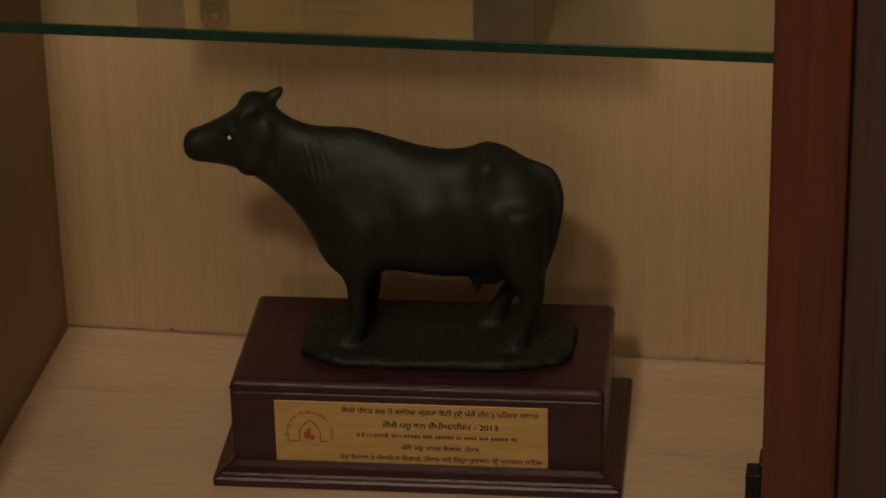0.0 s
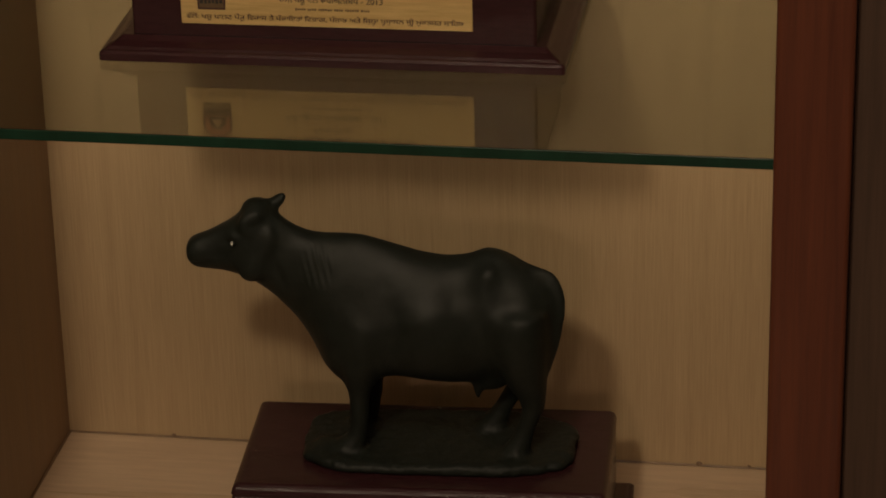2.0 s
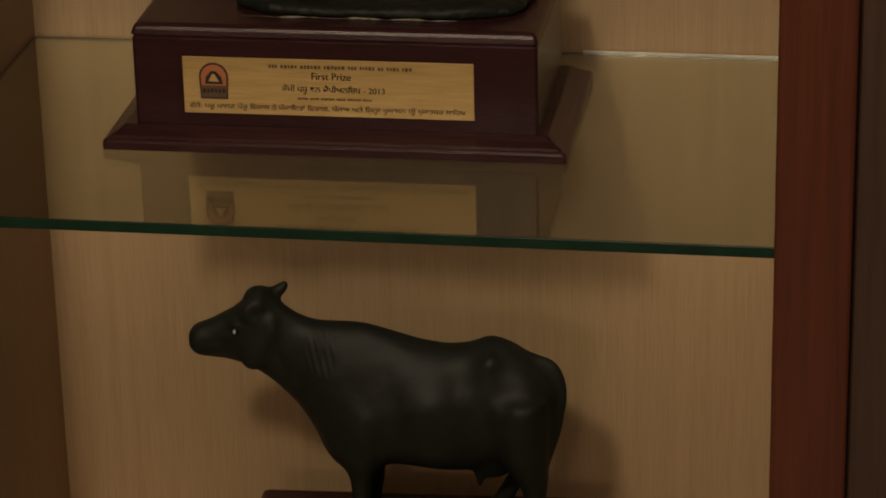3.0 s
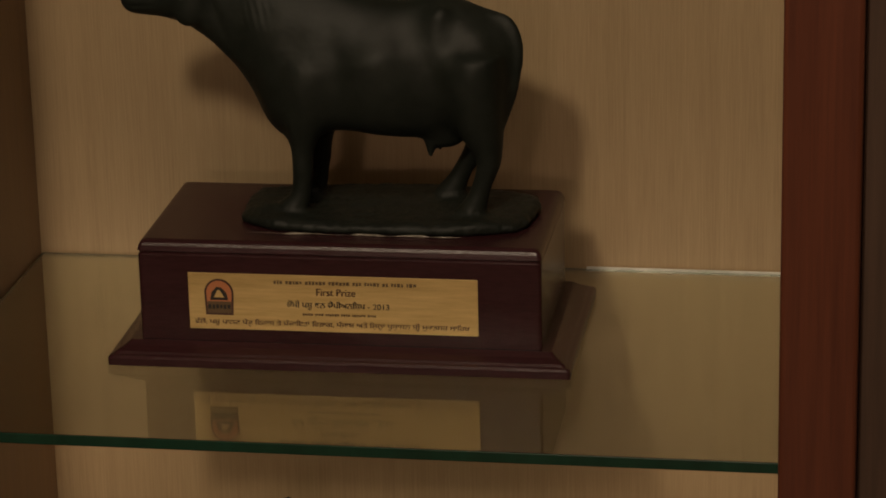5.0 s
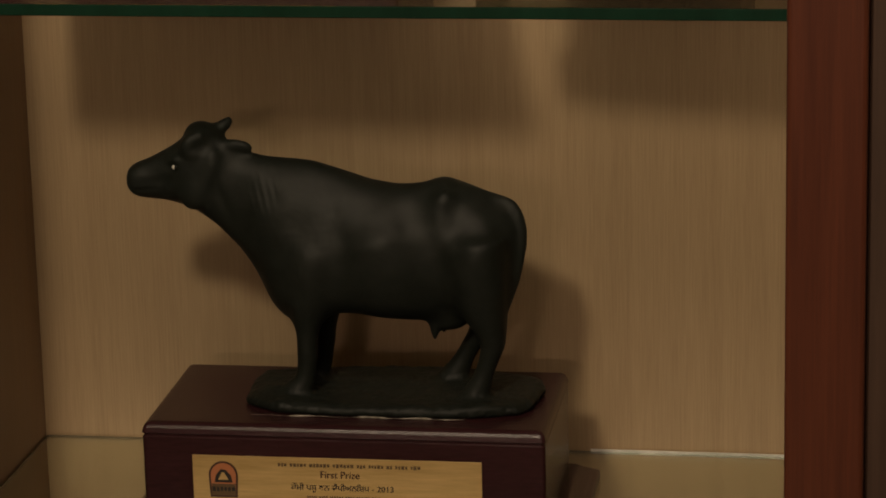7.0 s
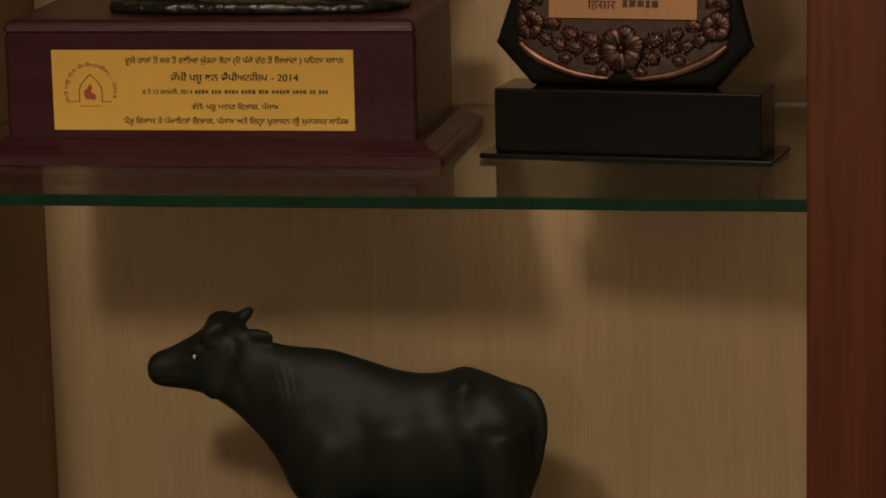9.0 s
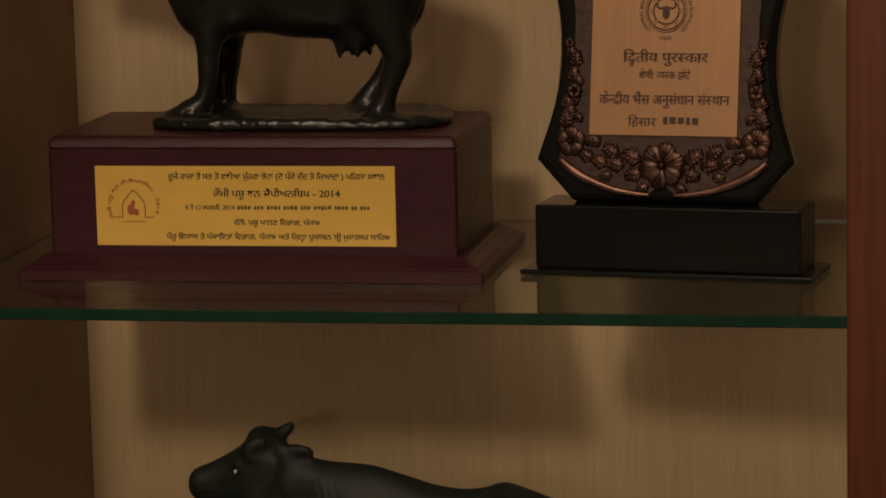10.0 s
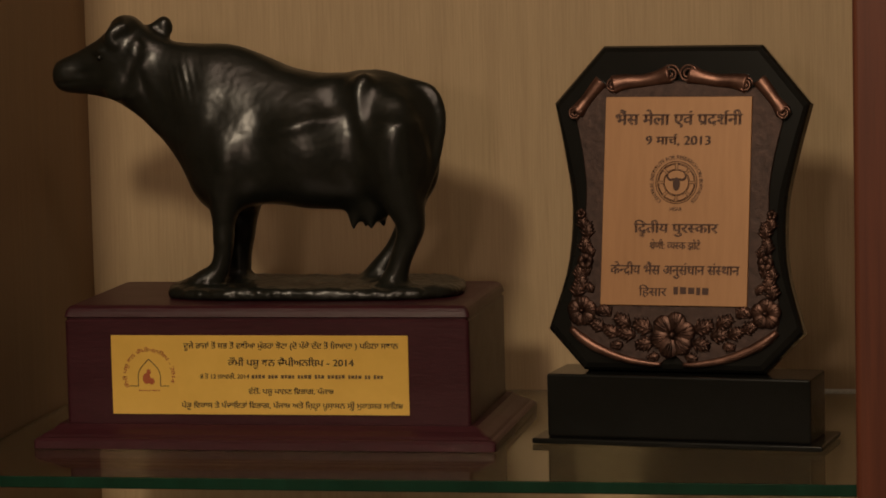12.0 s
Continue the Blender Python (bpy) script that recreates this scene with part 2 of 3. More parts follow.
def bars(name, width, x, z, height, parent, ink, rng, m=None):
    """A line of unreadable writing as short bars, spaced like the letters of words."""
    bm = bmesh.new()
    at, end = x - width / 2, x + width / 2
    while at < end - height:
        for _ in range(rng.randint(2, 6)):
            w = height * rng.uniform(0.45, 0.8)
            if at + w > end:
                break
            box((at, -0.00003, z + height * rng.uniform(0, 0.18)), (at + w, 0.00003, z + height * rng.uniform(0.85, 1.0)), bm=bm)
            at += w + height * 0.22
        at += height * 0.6
    return part(name, bm, ink, parent, m=m)


# ---- the unseen room, closed round the cabinet, added to bounce fill light ----
def wall(name, lo, hi, mat):
    return tagged(link(name, box(lo, hi), mat), kind="structure")


wall("floor", (-2.6, -5.2, -0.62), (2.6, 0.45, -0.5), TILE)
wall("ceiling", (-2.6, -5.2, 2.3), (2.6, 0.45, 2.4), PLASTER)
wall("wall_back", (-2.6, 0.33, -0.5), (2.6, 0.45, 2.3), PLASTER)
wall("wall_front", (-2.6, -5.2, -0.5), (2.6, -5.1, 2.3), PLASTER)
wall("wall_left", (-2.6, -5.1, -0.5), (-2.5, 0.33, 2.3), PLASTER)
wall("wall_right", (2.5, -5.1, -0.5), (2.6, 0.33, 2.3), PLASTER)

# ---- display cabinet ----
LEFT, RIGHT, BACK = -0.5495, -0.048, 0.300
SHELVES = (0.3398, 0.6702)
cabinet = thing("display_cabinet", pose(0, 0, 0), "wooden display cabinet, pale striped laminate inside, red-brown frame", "cabinet")
part("back_panel", box((LEFT - 0.018, BACK, -0.02), (RIGHT + 0.5, BACK + 0.018, 1.36)), WOOD_BACK, cabinet, "pale yellow-brown laminate with fine vertical grain")
part("side_panel", box((LEFT - 0.018, 0.0, 0.0), (LEFT, BACK, 1.36)), WOOD_SIDE, cabinet, "laminate side wall, shade painted in as a darker brown")
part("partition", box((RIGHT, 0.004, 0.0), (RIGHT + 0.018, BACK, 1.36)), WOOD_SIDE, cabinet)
part("bottom_board", box((LEFT - 0.018, 0.002, -0.018), (RIGHT + 0.5, BACK, 0.0)), WOOD_FLOOR, cabinet, "pale laminate bottom with scratches")
part("top_board", box((LEFT - 0.018, -0.02, 1.36), (RIGHT + 0.5, BACK + 0.018, 1.38)), MAHOGANY, cabinet)
part("stile", box((-0.0715, -0.024, -0.05), (-0.0325, 0.002, 1.36), 0.0025, 3), MAHOGANY, cabinet, "red-brown polished upright of the front frame")
part("stile", box((-0.0325, -0.016, -0.05), (0.03, 0.0035, 1.36), 0.002, 2), DARK_FRAME, cabinet, "darker recessed upright")
# unseen left upright, widened inwards to keep room_lamp off the side panel
part("stile", box((LEFT - 0.05, -0.024, -0.05), (LEFT + 0.0165, -0.0005, 1.36), 0.0025, 3), MAHOGANY, cabinet)
part("bottom_rail", box((LEFT + 0.0165, -0.022, -0.05), (-0.0715, 0.0015, -0.003), 0.002, 2), MAHOGANY, cabinet)
part("base_cupboard", box((LEFT - 0.05, -0.02, -0.5), (0.45, BACK + 0.018, -0.05)), MAHOGANY, cabinet)
part("joint_bead", box((LEFT, 0.003, 0.0), (LEFT + 0.0014, BACK - 0.0016, 0.0012), 0.0005, 1), SEALANT, cabinet)
part("joint_bead", box((LEFT, BACK - 0.0016, 0.0), (RIGHT, BACK, 0.0013), 0.0005, 1), SEALANT, cabinet, "thin brown sealing bead")
catch = part("door_catch", box((-0.0815, 0.0025, 0.052), (-0.0725, 0.016, 0.091), 0.001, 2), BLACK_METAL, cabinet, "small black metal door catch")
part("catch_plate", box((-0.0745, 0.0027, 0.046), (-0.0716, 0.020, 0.098), 0.0006, 1), BLACK_METAL, catch)

for x, r in ((-0.412, 0.0030), (-0.130, 0.0022), (-0.478, 0.0016), (-0.098, 0.0014), (-0.236, 0.0018)):
    part("sealant_drip", ball((x, BACK - 0.0006, 0.0016), (r, 0.0012, r * 0.7), None, (0, 20, 0), 10, 6), SEALANT, cabinet)
for z in SHELVES:
    peg = skin([rounded_ring(0.0042, 0.0042, h, 0.0030) for h in (0.0, 0.0085)])
    part("shelf_peg", peg, BLACK_METAL, cabinet, "small dark peg under the glass shelf", m=pose(RIGHT, 0.042, z - 0.0103, 0, -90, 0))


def glass_shelf(z):
    x0, x1, y1 = LEFT + 0.0015, RIGHT - 0.0015, BACK - 0.0015
    t = thing("glass_shelf", pose(0, 0, z - 0.0060), "clear glass shelf with dark green front edge", "shelf", "glass shelves")
    pane = part("pane", box((x0, 0.0012, 0.0), (x1, y1 - 0.001, 0.0060)), [GLASS, GLASS_EDGE], t)
    for f in pane.data.polygons:
        if abs(f.normal.x) > 0.9:
            f.material_index = 1
    front = part("front_edge", box((x0, 0.0, 0.0), (x1, 0.0012, 0.0060), 0.0004, 1), GLASS_EDGE, t, "ground dark green glass edge")
    # rear edge split at x = -0.205: painted glint right, shaded tone left
    rear = part("rear_edge", box((-0.205, y1 - 0.001, 0.0), (x1, y1, 0.0074), 0.0003, 1), GLASS_GLINT, t, "pale rear glass edge, glint painted into its colour")
    rear_shaded = part("rear_edge", box((x0, y1 - 0.001, 0.0), (-0.205, y1, 0.0060), 0.0003, 1), GLASS_SHADED, t)
    for o in (pane, front, rear, rear_shaded):
        o.visible_shadow = False
    return t


for z in SHELVES:
    glass_shelf(z)


# ---- trophies ----
def plinth(parent, foot_w, foot_d, block_w, block_d, h, mat):
    fx, fy, bx, by = foot_w / 2, foot_d / 2, block_w / 2, block_d / 2
    prof = [(0, 0.0), (0, 0.0042), (0.0012, 0.0055), (0.0030, 0.0060), (0.0042, 0.0072), (0.0085, 0.0094), (0.0115, 0.0118)]
    part("plinth_foot", skin([rounded_ring(fx - i, fy - i, z, 0.002) for i, z in prof]), mat, parent, "stepped maroon foot moulding")
    prof = [(0, 0.0118), (0, h - 0.0085), (0.0007, h - 0.0078), (0.0007, h - 0.0068), (-0.0004, h - 0.0060), (0.0003, h - 0.0032), (0.0012, h - 0.0016), (0.0026, h - 0.0005), (0.0044, h)]
    part("plinth_block", skin([rounded_ring(bx - i, by - i, z, 0.0022) for i, z in prof]), mat, parent, "glossy maroon lacquered block")


def statue_mesh(name, mat, ears, seed, stout=False, voxel=0.0011):
    """Buffalo on an uneven oval ground slab, facing -x, as one casting; metres from the slab's foot.
    stout: the deeper, glossier casting with straight stacked forelegs and a full udder."""
    s = 0.001
    bm = bmesh.new()
    # trunk, neck and head: x, top, bottom, half width
    trunk = [(-130.5, 130, 122, 4.5), (-128, 134.5, 118.5, 8.2), (-123.5, 137, 116.3, 9.6), (-117, 139.5, 115.4, 8.8), (-108, 144.5, 114.3, 9.6), (-99, 150.5, 112.2, 12.3),
             (-93, 156.5, 110, 13.2), (-86, 158.5, 105.5, 13.5), (-78, 154, 98.5, 12.5), (-68, 146.5, 87.5, 12.8), (-58, 142.5, 73, 15.5), (-49, 140.5, 54.5, 20),
             (-38, 140, 45.5, 24.5), (-24, 138.5, 47.5, 25), (-10, 134, 51, 25.5), (6, 128.5, 49.5, 27.5), (22, 125.5, 47.5, 28), (36, 127, 48, 25.5), (46, 130.5, 50, 23.5),
             (56, 128, 55, 23.5), (68, 122, 60, 24), (79, 117, 66, 19), (86, 111, 74, 13), (89.5, 103, 84, 6)]
    rings = []
    for x, zt, zb, hw in spline(trunk, 90):
        if stout:
            zt += 4.0 * math.exp(-((x + 32) / 36) ** 2) - 3.0 * math.exp(-((x - 48) / 13) ** 2)
        elif "stub" not in ears:
            zt += 2.0 * math.exp(-((x - 57) / 14) ** 2) - 1.6 * math.exp(-((x + 55) / 20) ** 2)
        c, h = (zt + zb) / 2, (zt - zb) / 2
        ring = []
        for a in np.linspace(0, 2 * math.pi, 32, endpoint=False):
            ca, sa = math.cos(a), math.sin(a)
            # narrow along the spine, fuller below; the muzzle squarer
            lean = 1.0 - (0.2 + 0.2 * math.exp(-((x + 22) / 18) ** 2)) * sa if x > -50 else 1.0
            ring.append((x * s, math.copysign(abs(ca) ** 0.85, ca) * hw * lean * s, (c + math.copysign(abs(sa) ** 0.9, sa) * h) * s))
        rings.append(ring)
    skin(rings, bm)

    def leg(pts, n=24, flat=1.0):
        tube([(x * s, y * s, z * s, r * s) for x, y, z, r in pts], n, 14, bm, flat)

    def lump(c, r, turn=(0, 0, 0)):
        ball([v * s for v in c], [v * s for v in r], bm, turn)

    if stout:
        leg([(-26, -15, 92, 15), (-28, -17, 68, 13), (-29.5, -17, 52, 9.2), (-30.5, -17, 40, 7.2), (-31, -17, 32, 6.6), (-32, -17, 22, 5.4), (-35, -17, 14, 6.2), (-41, -17, 9, 8), (-45, -17, 5, 8.4)])
        leg([(-22, 15, 92, 15), (-26, 16, 66, 14), (-28.5, 16, 50, 12), (-30, 16, 38, 10.2), (-30.5, 16, 30, 9.2), (-31, 16, 20, 7.8), (-31, 16, 13, 7.2), (-33, 16, 8, 8.4), (-36, 16, 5, 8.8)])
        leg([(64, -13, 98, 19), (66, -16, 76, 17), (68.5, -17, 60, 14), (72, -17, 50, 11.2), (74.3, -17, 42, 9.2), (74, -17, 36, 8), (71.5, -17, 29, 7.0), (68, -17, 19, 6.4), (66, -17, 13, 7.0), (64, -17, 8, 8.2), (62.5, -17, 4, 8.6)])
        leg([(62, 13, 96, 18), (63, 15, 72, 16), (65, 16, 57, 12.5), (68, 16, 46, 9.2), (64, 16, 34, 6.2), (58, 16, 23, 5.6), (53, 16, 15, 6.8), (50, 16, 10, 8), (47, 16, 5, 8.6)])
    else:
        leg([(-23, -15, 92, 16), (-26, -17, 66, 13), (-27.5, -17, 50, 9), (-28.3, -17, 40, 7.1), (-28.6, -17, 32, 6.5), (-29.2, -17, 22, 5.6), (-30.5, -17, 14, 6.4), (-34, -17, 9, 8.2), (-37, -17, 5, 8.8)])
        leg([(-20, 15, 92, 15), (-22, 16, 64, 13), (-24, 16, 48, 10), (-25, 16, 37, 7.8), (-25, 16, 28, 6.6), (-26, 16, 18, 5.8), (-28, 16, 12, 7), (-31, 16, 8, 8.2), (-33, 16, 5, 8.8)])
        leg([(65, -13, 98, 20), (67, -16, 76, 18), (70, -17, 60, 14), (73, -17, 50, 11), (74.5, -17, 42, 8.6), (74.5, -17, 36, 7.2), (72.5, -17, 29, 6), (69.5, -17, 19, 5.9), (67, -17, 13, 7), (65, -17, 8, 8.6), (63, -17, 4, 9)])
        leg([(63, 13, 96, 18), (64, 15, 72, 16), (65, 16, 57, 13), (67, 16, 46, 9.4), (62, 16, 34, 6.6), (56, 16, 23, 5.8), (52, 16, 15, 6.8), (49, 16, 10, 8.2), (46, 16, 5, 8.8)])
    for y in (-1, 1):
        lump((48, 12.5 * y, 113), (8.5, 8.5, 14), (0, 14, 0))       # hip bones
        lump((-25, 13.5 * y, 80), (18, 12.5, 32), (0, 12, 0))       # shoulder blades
        lump((-37, 12.5 * y, 70), (11, 10.5, 17), (0, -14, 0))    # points of the shoulder
        lump((66, (15 if stout else 13.5) * y, 82), (20, 12.5, 35), (0, -8, 0))      # thighs
        lump((14, 20 * y, 82), (27, 11.5, 27))                    # barrel
        lump((-99, 9.6 * y, 139), (5.5, 4.2, 4.2), (0, 25, 0))    # brows
        lump((-125, 5 * y, 129), (4.2, 4, 5.2))                   # nostrils
        lump((-89, 10.5 * y, 122), (9, 4.6, 12), (0, 30, 0))      # jowls
        # flattened horn curled close to the skull, then the hanging ear behind it
        leg([(-84, 8 * y, 154, 4.4), (-90, 10 * y, 152.5, 4.2), (-94, 11.5 * y, 148.5, 3.6), (-92.5, 12 * y, 144.5, 3.0), (-88, 12 * y, 143.5, 2.4)], 20)
        lump((-80.5, 12.4 * y, 137), (4.6, 2.2, 11), (8 * y, 14, 0))
    lump((-87.5, 0, 153), (9.5, 10.5, 8))                         # poll
    lump((49, 0, 52), (14, 14, 11 if not stout else 12.5))        # udder
    for x, y in ((40, -7), (50, -7), (44, 7), (54, 7)) if stout else ((41, -7), (44, 7)):
        leg([(x, y, 48, 3.8), (x, y, 43.5, 3.2), (x + 0.5, y, 39, 2.6), (x + 0.5, y, 35.5, 1.4)], 12)
    leg([(52, 0, 126, 2.6), (64, 0, 122.5, 3.2), (76, -1, 118.5, 3.4), (85.5, -2.5, 114.5, 3.5), (90.2, -4.5, 104, 3.4), (90.3, -6.5, 92, 3.4), (88, -9, 78, 3.4), (84.4, -12.5, 66, 3.4), (81.5, -15, 58, 3.2), (79.5, -14, 52, 2.0), (78, -13, 47, 1.2)], 40)
    if "curl" in ears:
        leg([(-76, 4, 151, 3.5), (-70, 5, 153.5, 4.2), (-66.5, 5, 155.5, 4.6), (-65.5, 5, 151, 4.4), (-68, 5, 148.5, 3.5)])
    if "up" in ears:
        leg([(-84, 4, 151, 4.6), (-78.5, 5, 155, 4.4), (-74, 6, 158.5, 4.0), (-71.5, 7, 162, 2.0)])
    if "stub" in ears:
        leg([(-76, -4, 148, 3.2), (-67, -5, 148.5, 3.5), (-61, -5, 147.5, 3.3), (-57, -5, 144.5, 1.9)])
    for c, r in (((-46, -14, 4), (15, 13, 6.5)), ((-32, 15, 4), (15, 13, 6)), ((62, -15, 3.5), (16, 13, 5)), ((47, 16, 4), (16, 12, 6)), ((10, 8, 3), (30, 20, 6))):
        lump(c, r)                                           # turf heaped round the feet
    # ground slab
    rng = random.Random(seed)
    ph = [rng.uniform(0, 6.28) for _ in range(4)]
    slab = []
    for z, k in ((0, 0.985), (1.5, 1.0), (4.2, 1.0), (6.0, 0.972), (7.0, 0.91)):
        ring = []
        for a in np.linspace(0, 2 * math.pi, 96, endpoint=False):
            r = k * (1 + 0.010 * math.sin(3 * a + ph[0]) + 0.010 * math.sin(8 * a + ph[1]) + 0.008 * math.sin(17 * a + ph[2]))
            ca, sa = math.cos(a), math.sin(a)
            ring.append(((17 + 83 * r * math.copysign(abs(ca) ** 0.56, ca)) * s, 40 * r * math.copysign(abs(sa) ** 0.56, sa) * s,
                         max(0.0, z + (0.8 * math.sin(5 * a + ph[3]) if z > 1 else 0)) * s))
        slab.append(ring)
    skin(slab, bm)
    bmesh.ops.recalc_face_normals(bm, faces=bm.faces)
    raw = bpy.data.meshes.new("raw")
    bm.to_mesh(raw)
    bm.free()
    tmp = new("raw", raw)
    rem = tmp.modifiers.new("remesh", "REMESH")
    rem.mode, rem.voxel_size = "VOXEL", voxel
    me = bpy.data.meshes.new_from_object(tmp.evaluated_get(bpy.context.evaluated_depsgraph_get()))
    bpy.data.objects.remove(tmp)
    me.name = name
    co = np.array([v.co[:] for v in me.vertices])
    # melt the joints of trunk and limbs together, more on the trunk than on head, tail and feet
    ends = np.array([e.vertices[:] for e in me.edges])
    count = np.bincount(ends.ravel(), minlength=len(co)).astype(float)[:, None]

    def melt(amount, times):
        nonlocal co
        for _ in range(times):
            total = np.zeros_like(co)
            for axis in range(3):
                total[:, axis] = np.bincount(ends[:, 0], co[ends[:, 1], axis], len(co)) + np.bincount(ends[:, 1], co[ends[:, 0], axis], len(co))
            co += amount * (total / count - co)
    x, z = co[:, 0] / s, co[:, 2] / s
    soft = np.clip((x + 74) / 22, 0, 1) * np.clip((80 - x) / 14, 0.0, 1) * np.clip((z - 30) / 14, 0, 1) * np.clip((126 - z) / 10, 0.12, 1)
    soft *= 1 - 0.9 * ((np.abs(x - 47) < 14) & (np.abs(co[:, 1]) < 0.0115) & (z < 49))
    melt((0.11 + 0.42 * soft)[:, None], 110)
    x, z = co[:, 0] / s, co[:, 2] / s
    broad = np.maximum(np.exp(-((x - 46) / 18) ** 2), 0.8 * np.exp(-((x + 24) / 16) ** 2)) * np.clip((z - 58) / 10, 0, 1) * np.clip((120 - z) / 10, 0, 1)
    melt(0.5 * broad[:, None], 130)
    me.vertices.foreach_set("co", co.ravel())
    me.update()
    nor = np.array([v.normal[:] for v in me.vertices])
    x, y, z = (co / s).T
    flank = np.clip(np.abs(nor[:, 1]) * 1.6 - 0.35, 0, 1)

    def swell(cx, cz, rx, rz, high, turn=0.0):
        """A smooth rise or hollow on both flanks, an oval turned by some degrees."""
        c, n = math.cos(radians(turn)), math.sin(radians(turn))
        u, v = (x - cx) * c + (z - cz) * n, -(x - cx) * n + (z - cz) * c
        return high * flank * np.exp(-(u / rx) ** 2 - (v / rz) ** 2)
    d = swell(33, 110, 10, 8, -2.4 if stout else -1.0, -20) + swell(15, 97, 18, 4 if stout else 6, 1.5 if stout else 0.8, 14) + swell(49, 103, 4 if stout else 8, 15, 1.5 if stout else 0.6, 12) + swell(58, 99, 6, 13, -0.5, 10)
    d += swell(-5, 92, 8, 24, -0.8, 8) + swell(-25, 72, 6, 15, 0.7, 5) + swell(-37, 92, 5, 20, -0.7, -22) + swell(-52, 112, 9, 8, 0.9, -40)
    d += swell(-62, 104, 5, 15, -0.6, -38) + swell(40, 66, 11, 9, -0.5) + swell(70, 92, 8, 10, 0.9) + swell(-33, 56, 3, 9, 0.8)
    d += swell(-102, 136.5, 4, 2.8, -1.2, 20) + swell(-108, 128, 9, 3, -0.6, 12) + swell(-121, 122, 8, 0.9, -0.7, 6) + swell(-76, 122, 3, 16, -1.0, 20)
    d += swell(47, 112, 5, 7, 0.5)
    comb = (0.18 if ("stub" in ears or "curl" in ears) else 0.5) * np.clip(1 - np.abs(x + 51) / 10, 0, 1) ** 0.5 * np.clip(1 - np.abs(z - 124) / 13, 0, 1) ** 0.5
    d += comb * np.cos((x + 0.28 * (z - 124)) * 2 * math.pi / 4.2)
    rough = 1.25 if stout else 1.0
    for i in range(len(co)):
        p = Vector(co[i]) / s
        d[i] += 0.35 * noise.noise(p * 0.09) + rough * 0.08 * noise.noise(p * 0.35)
        if p.z < 11:
            d[i] += 0.7 * noise.noise(p * 0.16) + 0.4 * noise.noise(p * 0.42)
    co += nor * d[:, None] * s
    co[z < 0.4, 2] = 0.0
    me.vertices.foreach_set("co", co.ravel())
    me.update()
    me.materials.clear()
    me.materials.append(mat)
    me.materials.append(EYE_WHITE)
    me.shade_smooth()
    fin = bmesh.new()
    fin.from_mesh(me)
    for side in (-1, 1):
        before = set(fin.faces)
        ball((-0.1000, 0.0124 * side, 0.1366), (0.0018, 0.0013, 0.0015), fin, u=12, v=8)
        for f in set(fin.faces) - before:
            f.smooth = True
            f.material_index = 1 if f.calc_center_median().x < -0.1003 and "up" in ears else 0
    fin.to_mesh(me)
    fin.free()
    return me


def award_emblem(parent, x, z, year):
    """Round emblem printed in red: an arc of lettering over a small gateway."""
    lettering("emblem_arc", TITLE + str(year), 0.0500, x, z, parent, INK_RED, height=0.0034, arc=(0.0125, 97), label="red arc of tiny lettering")
    bm = bmesh.new()
    for side in (-1, 1):
        tube([(x + side * 0.0062, 0, z - 0.006, 0.00025), (x + side * 0.0060, 0, z + 0.001, 0.00025), (x + side * 0.0035, 0, z + 0.005, 0.00025), (x, 0, z + 0.0085, 0.00025)], 10, 5, bm)
        box((x + side * 0.0085 - 0.0025, -0.00005, z - 0.0063), (x + side * 0.0085 + 0.0025, 0.00005, z - 0.0059), bm=bm)
    part("emblem_arch", bm, INK_BROWN, parent)
    bm = bmesh.new()
    ball((x - 0.0015, 0, z - 0.002), (0.0022, 0.0001, 0.0030), bm)
    ball((x + 0.0012, 0, z - 0.0035), (0.0017, 0.0001, 0.0018), bm)
    ball((x - 0.0003, 0, z + 0.0015), (0.0012, 0.0001, 0.0016), bm)
    part("emblem_figure", bm, INK_RED, parent)
    bars("emblem_caption", 0.012, x, z - 0.0090, 0.0008, parent, INK_RED, random.Random(3))


def gold_plate(parent, w, lo, hi, x, front, mat, label):
    bm = box((-w / 2, -0.0006, lo), (w / 2, 0.0003, hi), 0.0002, 1)
    plate = part("name_plate", bm, mat, parent, label, m=pose(x, -front, 0))
    return plate


def trophy(m, foot, block, h, plate, statue, shift, label, writing, scale, glint=False, lacquer=LACQUER):
    t = thing("cattle_trophy", m, label, "trophy", "buffalo trophies")
    plinth(t, foot, 0.143, block, 0.115, h, lacquer)
    lo, hi, mat, plate_label = plate
    p = gold_plate(t, 0.164, lo, hi, -0.0035, 0.0575, mat, plate_label)
    writing(p, lo, hi)
    # uneven pale bead added in place of broken highlights on the slab edge
    if glint:
        rng = random.Random(4)
        run = [((-0.058 + 0.0042 * k), -0.0405 + 0.0006 * math.sin(k * 0.9), 0.0006, max(0.00012, rng.uniform(-0.0005, 0.0010))) for k in range(30)]
        part("glint_bead", tube(run, 90, 6), SLAB_GLINT, t, "broken pale line, painted highlights along the slab's foot", m=pose(shift[0], shift[1], h), smooth=True)
    fig = new("buffalo_statue", statue)
    fig.parent = t
    fig.matrix_basis = pose(shift[0], shift[1], h) @ Matrix.Diagonal((*scale, 1))
    return t


OVER = pose(0, -0.00075, 0)
TITLE = "\u0a15\u0a4c\u0a2e\u0a40 \u0a2a\u0a36\u0a42 \u0a27\u0a28 \u0a1a\u0a48\u0a02\u0a2a\u0a40\u0a05\u0a28\u0a3f\u0a36\u0a2a - "

